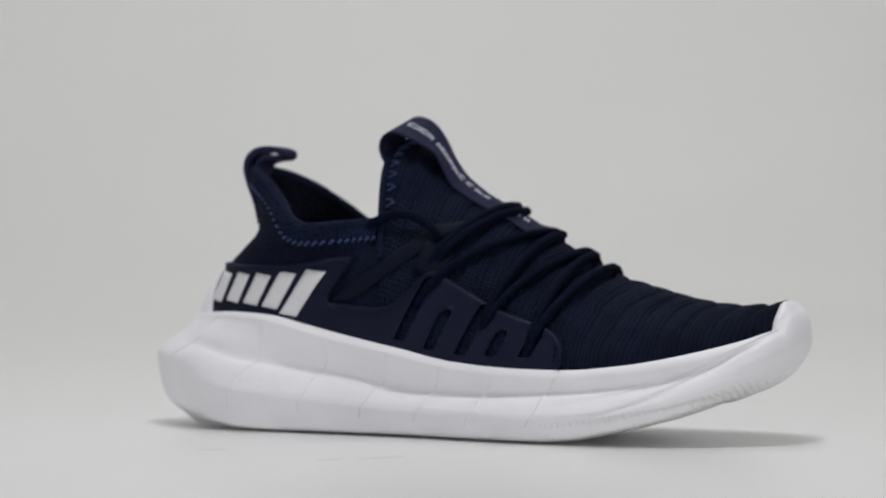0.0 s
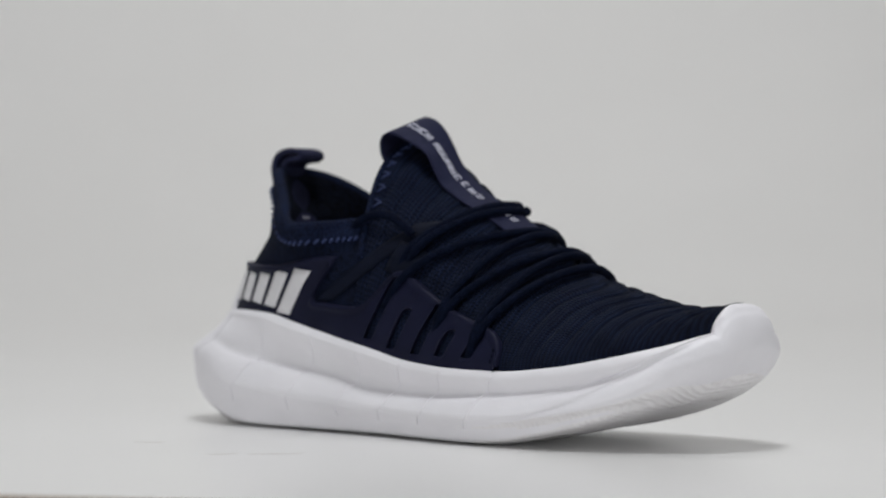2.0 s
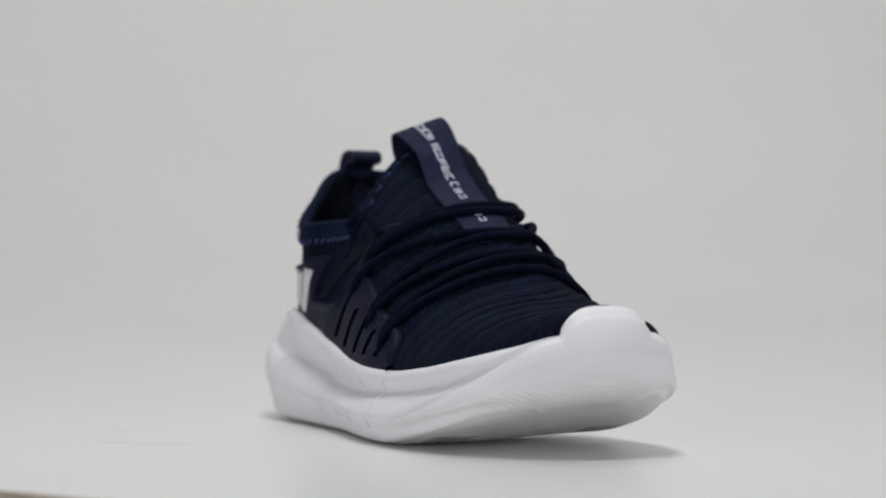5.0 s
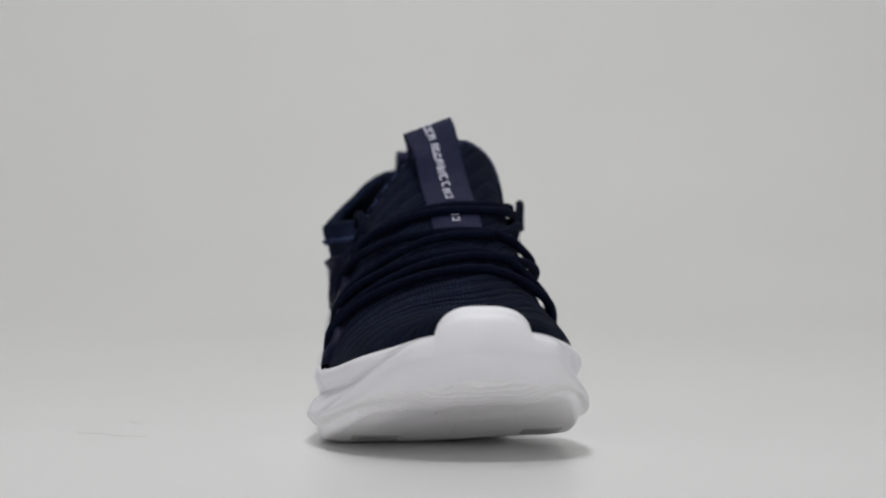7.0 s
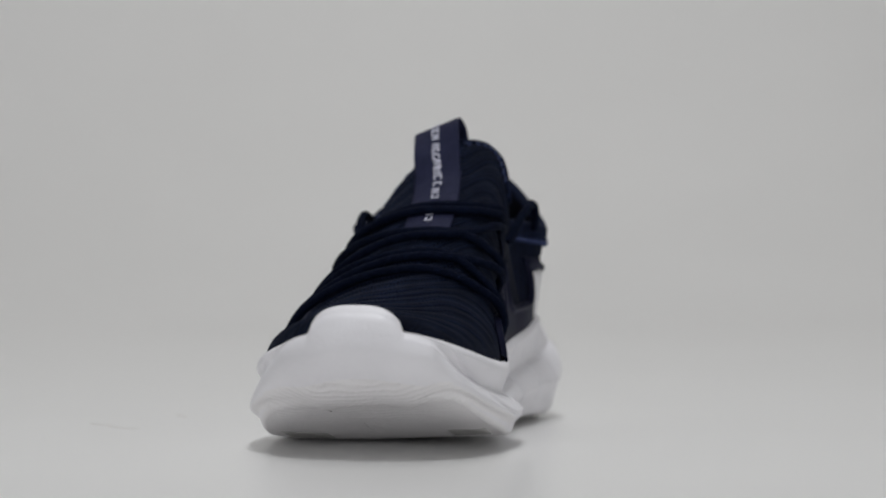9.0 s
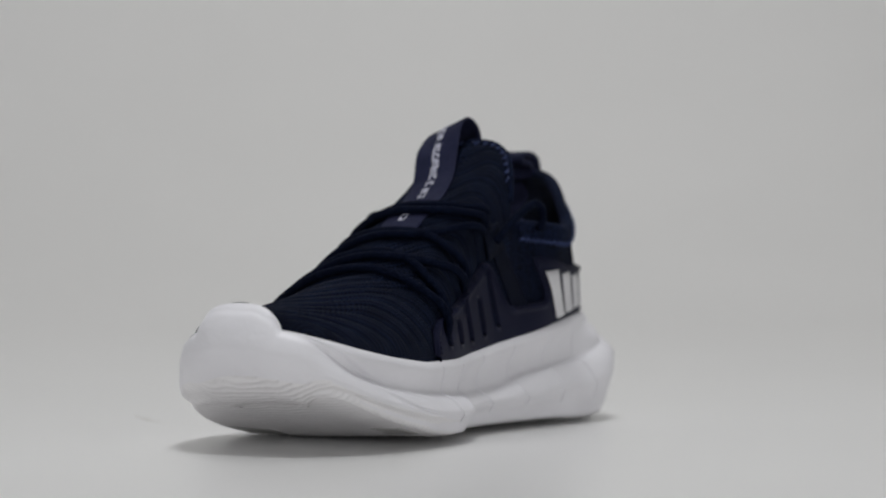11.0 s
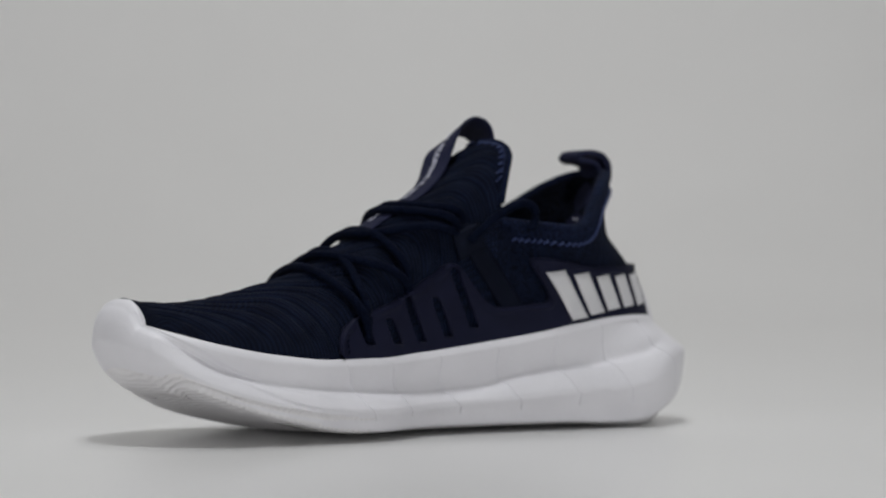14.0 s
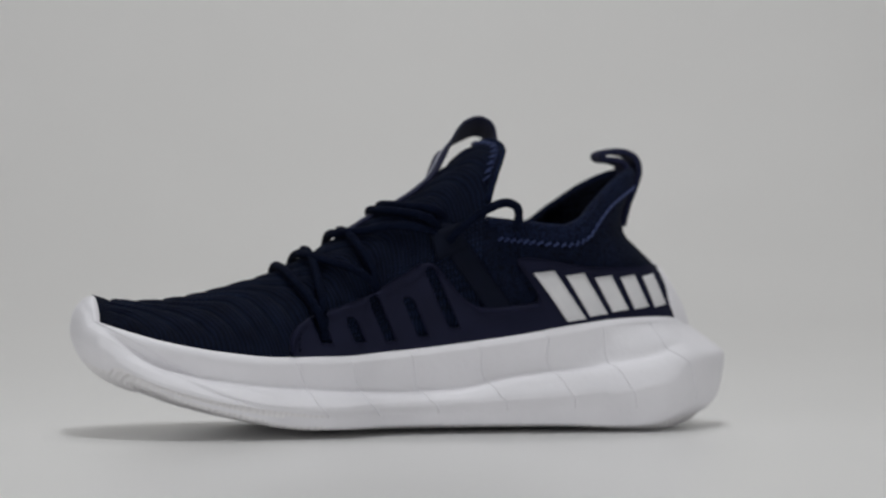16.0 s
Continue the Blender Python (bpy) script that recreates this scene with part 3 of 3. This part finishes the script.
def cage(side):
    holes = slots(side)
    qs = set(np.round(np.linspace(-98, 78, 150), 2))
    for c, lo, hi in holes:
        qs = {q for q in qs if not (c - 3.0 < q < c + 3.0)} | {c - 2.5, c - 1.9, c - 1.0, c, c + 1.0, c + 1.9, c + 2.5}
    qs = sorted(qs)
    bands = (3, 5, 5)
    cols, v, f = [], [], []
    def put(q, z, lift):
        x = q + lean(q) * (z - 45)
        return wall(max(x, heel_x(z) + 1.5), z, side, lift)
    def hole_at(q):
        for c, lo, hi in holes:
            if abs(q - c) <= 2.55:
                r = math.sqrt(max(0.0, 1 - (abs(q - c) / 2.5) ** 3))
                return lo + 0.4 * (1 - r), hi - 2.0 * (1 - r), c
        return None
    grid = []
    for q in qs:
        zt = cage_top(q, side)
        x_b = q + lean(q) * (rim_z(q, side) - 45)
        zb = rim_z(min(max(x_b, -107), 148), side) - 1.5
        zt = max(zt, zb + 0.6)
        h = hole_at(q)
        near = min(holes, key=lambda s: abs(q - s[0]))
        if h:
            a, b = h[0], min(h[1], zt - 1.0)
        else:
            a, b = zb + (zt - zb) * 0.3, zb + (zt - zb) * 0.7
            w = 1 - ease(abs(q - near[0]), 2.5, 6.0)
            a, b = a + (near[1] + 1.2 - a) * w, b + (min(near[2] - 2.0, zt - 1.0) - b) * w
            a, b = max(a, zb + 0.2), min(b, zt - 0.2)
        zs = [zb + (a - zb) * k / bands[0] for k in range(bands[0])] + [a + (b - a) * k / bands[1] for k in range(bands[1])] + [b + (zt - b) * k / bands[2] for k in range(bands[2] + 1)]
        grid.append((q, zs, h))
    m = sum(bands) + 1
    for q, zs, h in grid:
        for k, z in enumerate(zs):
            e = min(1.0, (zs[-1] - z) / 1.2)
            v.append(put(q, z, 0.5 + 1.0 * math.sqrt(max(0.0, e)) + 1.3 * (1 - ease(zs[-1] - z, 1.9, 3.4)) * ease(zs[-1] - z, 0, 1.0)))
    o = len(v)
    for q, zs, h in grid:
        for z in zs:
            v.append(put(q, z, -0.6))
    for i in range(len(grid) - 1):
        for k in range(m - 1):
            opened = grid[i][2] and grid[i + 1][2] and bands[0] <= k < bands[0] + bands[1]
            if opened:
                continue
            a = [i * m + k, (i + 1) * m + k, (i + 1) * m + k + 1, i * m + k + 1]
            f.append(a if side < 0 else a[::-1])
        # top edge wall and slot walls
        for k, on in ((m - 1, True), (bands[0], bool(grid[i][2] and grid[i + 1][2])), (bands[0] + bands[1], bool(grid[i][2] and grid[i + 1][2]))):
            if on:
                a = [i * m + k, (i + 1) * m + k, o + (i + 1) * m + k, o + i * m + k]
                f.append(a)
    for i, (q, zs, h) in enumerate(grid):
        first = h and not (grid[i - 1][2])
        last = h and not (grid[i + 1][2])
        if first or last:
            for k in range(bands[0], bands[0] + bands[1]):
                f.append([i * m + k, i * m + k + 1, o + i * m + k + 1, o + i * m + k])
    ob = mesh_object("cage", v, f, CAGE, sneaker, "dark navy moulded side cage with slots")
    # a short row of stitches along its front edge
    st = []
    for k in range(6):
        z = 31.5 + (3.0 if side > 0 else 0) + 2.1 * k
        q = curve(z - (3.0 if side > 0 else 0), (31, 74.6), (36.5, 72.0), (41.5, 66.5), (44, 61)) 
        st.append(tube([put(q + 0.1, z, 1.7), put(q - 0.3, z + 0.65, 1.9), put(q - 0.8, z + 1.2, 1.7)], 0.3, 5))
    sv, sf = join(st)
    mesh_object("stitching", sv, sf, LACE, ob, "dark edge stitching")
    # five slanting white stripes on its heel end
    x = -48.0 if side < 0 else -44.5
    arc = [(x, 0.0)]
    while x > -106:
        d = math.hypot(0.25, wall_y(x - 0.25, 52, side) - wall_y(x, 52, side))
        x -= 0.25
        arc.append((x, arc[-1][1] + d))
    def arc_x(s):
        return curve_lin(s, arc)
    for i in range(5):
        s0, s1 = i * 11.5, i * 11.5 + 9.1 - 0.3 * i
        rows = []
        zl, zh = rim_z(arc_x(s0), side) + 2.6 + 0.5 * i, 66.4 - 1.0 * min(i, 2)
        for a in range(5):
            s = s0 + (s1 - s0) * a / 4
            row = []
            for b in range(7):
                z = zl + (zh - zl) * b / 6 + 0.12 * (s - s0)
                x = arc_x(s) + (0.75 - 0.06 * i) * (z - 47)
                row.append(wall(max(x, heel_x(z) + 1.0), z, side, 1.75))
            rows.append(row)
        sv, sf = slab(rows, 0.5)
        mesh_object("stripe", sv, sf, STRIPE, ob, "white slanting stripe")


def curve_lin(s, table):
    lo, hi = 0, len(table) - 1
    if s <= table[0][1]:
        return table[0][0]
    if s >= table[-1][1]:
        return table[-1][0]
    while hi - lo > 1:
        mid = (lo + hi) // 2
        if table[mid][1] <= s:
            lo = mid
        else:
            hi = mid
    w = (s - table[lo][1]) / (table[hi][1] - table[lo][1])
    return table[lo][0] + (table[hi][0] - table[lo][0]) * w


def heel_fin():
    """The white tongue of foam that climbs the back of the heel."""
    rows = []
    for k in range(16):
        z = 42 + 28.0 * k / 15
        half = curve(z, (42, 22), (48, 20.5), (58, 16.5), (66, 12.5), (69, 10), (70, 6.5))
        row = []
        for j in range(25):
            y = half * (j / 12 - 1)
            w = heel_half(z, -1)
            x = -30 + (heel_x(z) + 30) * (1 - (abs(y) / w) ** 2.2) ** (1 / 2.2) - curve(z, (41, 2.6), (55, 1.8), (70, 0.8)) * (1 - abs(y / half) ** 4) + 0.6
            row.append(Vector((x, y - 8, z)))
        rows.append(row)
    v, f = slab(rows, 2.0)
    mesh_object("heel_fin", v, f, FOAM, sneaker, "white foam heel fin")


def laces():
    rad = 1.85
    # (outer hole length, angle), ridge length, (inner hole length, angle)
    runs = [(56, 0.13, 72.0, 58, 3.00, 0.0), (57, 0.15, 63.0, 35, 2.86, 0.4), (35, 0.24, 60.0, 59, 2.98, 0.0), (36, 0.26, 48.5, 10, 2.66, 0.5),
            (6, 0.30, 45.0, 36, 2.86, 0.0), (12, 0.57, 31.5, 9, 2.62, 0.5), (9, 0.54, 27.5, 6, 2.56, 0.0)]
    for xa, aa, xt, xb, ab, up in runs:
        path = []
        for i in range(45):
            t = i / 44
            a = aa + (ab - aa) * t
            tm = (math.pi / 2 - aa) / (ab - aa)
            if t < tm:
                w = t / tm
                x = xa + (xt - xa) * math.sin(w * math.pi / 2) ** 1.15
            else:
                w = (1 - t) / (1 - tm)
                x = xb + (xt - xb) * math.sin(w * math.pi / 2) ** 1.15
            ends = ease(min(t, 1 - t), 0, 0.08)
            path.append(skin(x, a, (rad + 0.3) * (ends * 1.3 - 0.3) + up * math.sin(math.pi * t) + 0.25 * math.sin(9 * t + xa)
                             + (0.7 if t < 0.5 else 1.5) * math.exp(-((min(t, 1 - t) - 0.13) / 0.07) ** 2)))
        v, f = tube(path, rad, 9)
        mesh_object("lace", v, f, LACE, sneaker, "round navy shoelace")
    # the knot loops beside the tongue
    for pts in ([(11, -33.5, 81.5), (7, -35, 85.5), (0, -35.5, 89.4), (-8, -36, 89.8), (-15, -36, 87.5), (-19, -35.5, 84.5), (-20, -34, 81)],
                [(5, 27.5, 79), (2, 29.5, 83), (-4, 31.5, 88.5), (-11, 33.2, 93), (-17, 33.8, 95.0), (-21.5, 34.4, 93.4), (-22.5, 34.6, 89), (-20.5, 34.5, 84)]):
        v, f = tube(spline(pts, 8), rad, 9)
        mesh_object("lace_loop", v, f, LACE, sneaker, "loose navy lace loop")


def ridge_z(x, y):
    side = -1 if y < axis_y(x) else 1
    n, yc, zr = fullness(x, side), axis_y(x), rim_z(x, side)
    return zr + (top_z(x) - zr) * (1 - min(1.0, abs((y - yc) / (rim_y(x, side) - yc))) ** n) ** (1 / n)


def ribbon(name, pts, half, thick, label, twist=None, drape=False):
    """A woven strap along (x, y, z) points; twist: heights by which its two edges part."""
    path = spline(pts, 10)
    rows = []
    for i, p in enumerate(path):
        t = i / (len(path) - 1)
        w = twist(t) if twist else 0.0
        row = [p + Vector((w * 0.5 * s, half * s, w * s)) for s in (-1, -0.9, -0.45, 0, 0.45, 0.9, 1)]
        if drape:
            k = ease(p.x, 1, 9)
            row = [Vector((q.x, q.y, q.z + k * (ridge_z(q.x, q.y) + 0.9 - q.z))) for q in row]
        rows.append(row)
    v, f = slab(rows, thick)
    return mesh_object(name, v, f, RIBBON, sneaker, label), rows


def straps():
    pts = [(44, 1.5, 84), (34, 1.3, 89.8), (25, 0.6, 94), (16, -0.2, 99.6), (7, -1.5, 108), (2.5, -3, 113.5), (-1.5, -4, 119), (-7.5, -5.5, 124.8), (-14, -6.5, 127.8), (-19, -6.2, 127), (-21.8, -5, 123.5), (-22, -4, 118), (-19.5, -3, 112)]
    tab, rows = ribbon("tongue_tab", pts, 9.8, 0.9, "navy woven tongue pull loop with pale letter marks",
                       lambda t: 3.6 * ease(t, 0.42, 0.62) * (1 - 0.3 * ease(t, 0.8, 1.0)), True)
    # letter marks, unreadable, as pale bars
    rng = random.Random(5)
    for i in (8, 12, 16, 27, 31, 35, 39, 43, 47, 51, 55, 59, 66, 70, 74, 78):
        r0, r1 = rows[i], rows[i + 2]
        du = (r1[3] - r0[3]).normalized()
        dv = (r0[5] - r0[1]).normalized()
        nn = du.cross(dv).normalized()
        c = r0[3] + nn * (0.62 if nn.z + nn.x > 0 else -0.62) + dv * rng.uniform(-0.4, 0.4)
        pieces = []
        for a, b, la, lb in rng.choice((((-1.5, 0, 0.42, 1.3), (1.3, 0.1, 0.42, 1.2), (0, 1.0, 1.5, 0.4)), ((0, -1.2, 1.6, 0.42), (0, 0.1, 1.5, 0.36), (0, 1.3, 1.6, 0.42)), ((-1.4, 0, 0.45, 1.4), (0.2, -1.0, 1.2, 0.4), (0.9, 0.8, 0.5, 0.6)))):
            o = c + dv * a + du * b
            pieces.append(slab([[o + dv * sx * la + du * sy * lb for sy in (-1, 1)] for sx in (-1, 1)], 0.25))
        v, f = join(pieces)
        mesh_object("letter_mark", v, f, MARK, tab, "pale woven letter mark")
    pts = [(-79.5, -8, 86), (-81.8, -8, 95), (-84.6, -8, 102), (-86.6, -8, 109), (-85.6, -8, 114.2), (-81.8, -8, 117.2), (-76, -8, 118), (-71, -8, 117), (-69.8, -8, 115.6), (-71.5, -8, 114.4), (-76.5, -8, 114), (-80.5, -8, 112), (-80.8, -8, 107), (-77.5, -8, 98), (-74.0, -8, 88), (-73, -8, 78)]
    tab, rows = ribbon("heel_tab", pts, 6.6, 2.5, "navy woven heel pull loop", lambda t: 0.0)
    for i in (131, 134, 137, 140, 143):
        r = rows[i]
        du = (rows[i + 2][3] - r[3]).normalized()
        dv = Vector((0, 1, 0))
        c = r[3] + Vector((1.1, 0, 0))
        v, f = join([slab([[c + dv * (a + sx * la) + du * sy * lb for sy in (-1, 1)] for sx in (-1, 1)], 0.3) for a, la, lb in ((-1.3, 0.5, 1.4), (1.3, 0.5, 1.4), (0, 1.3, 0.4))])
        mesh_object("letter_mark", v, f, MARK, tab, "pale woven letter mark")
    # small sewn keepers from which the lace loops come out
    for side, x0, x1, z0, z1 in ((-1, 3, 17, 67, 79), (1, -3, 10, 76, 87)):
        rows = []
        for a in range(9):
            row = []
            for c in range(7):
                u, w = a / 8, c / 6
                x, z = x0 + (x1 - x0) * u + 3 * w, z0 + (z1 - z0) * w - 5 * u
                row.append(wall(x, z, side, 0.4 + 1.2 * math.sin(math.pi * (0.08 + 0.84 * u)) * math.sin(math.pi * (0.08 + 0.84 * w))))
            rows.append(row)
        v, f = slab(rows, 1.0)
        mesh_object("lace_keeper", v, f, STRAP, sneaker, "navy sewn lace keeper")
    # flat eyestay bands that hold the top lace
    for side in (-1, 1):
        def along(t):
            return 9 - 44 * t if side < 0 else 2 - 27 * t
        rows = []
        for i in range(16):
            t = i / 15
            z = 86 - (33 if side < 0 else 38) * t
            rows.append([wall(along(t) + w * 13, z + 1.5 * w, side, 0.25 + 0.3 * math.sin(math.pi * (w * 0.98 + 0.01))) for w in (0, 0.2, 0.5, 0.8, 1)])
        v, f = slab(rows, 0.8)
        mesh_object("eyestay_band", v, f, STRAP, sneaker, "flat navy lace band")


midsole()
tread_pads()
upper()
for s in (-1, 1):
    cage(s)
heel_fin()
straps()
laces()


def motions():
    """The sneaker and the board under it turn together at a steady pace."""
    turn = [67.44, 58.62, 49.78, 40.93, 32.06, 23.18, 14.28, 5.36, -3.58, -12.54, -21.51, -30.52, -39.54, -48.59, -57.66, -66.76, -75.88]
    walk(sneaker, [(float(t), pose(0, 0, 0.0004, 0, 0, a - 90)) for t, a in enumerate(turn)])
    walk(board, [(float(t), pose(0, 0, 0, 0, 0, a - 90)) for t, a in enumerate(turn)])


motions()
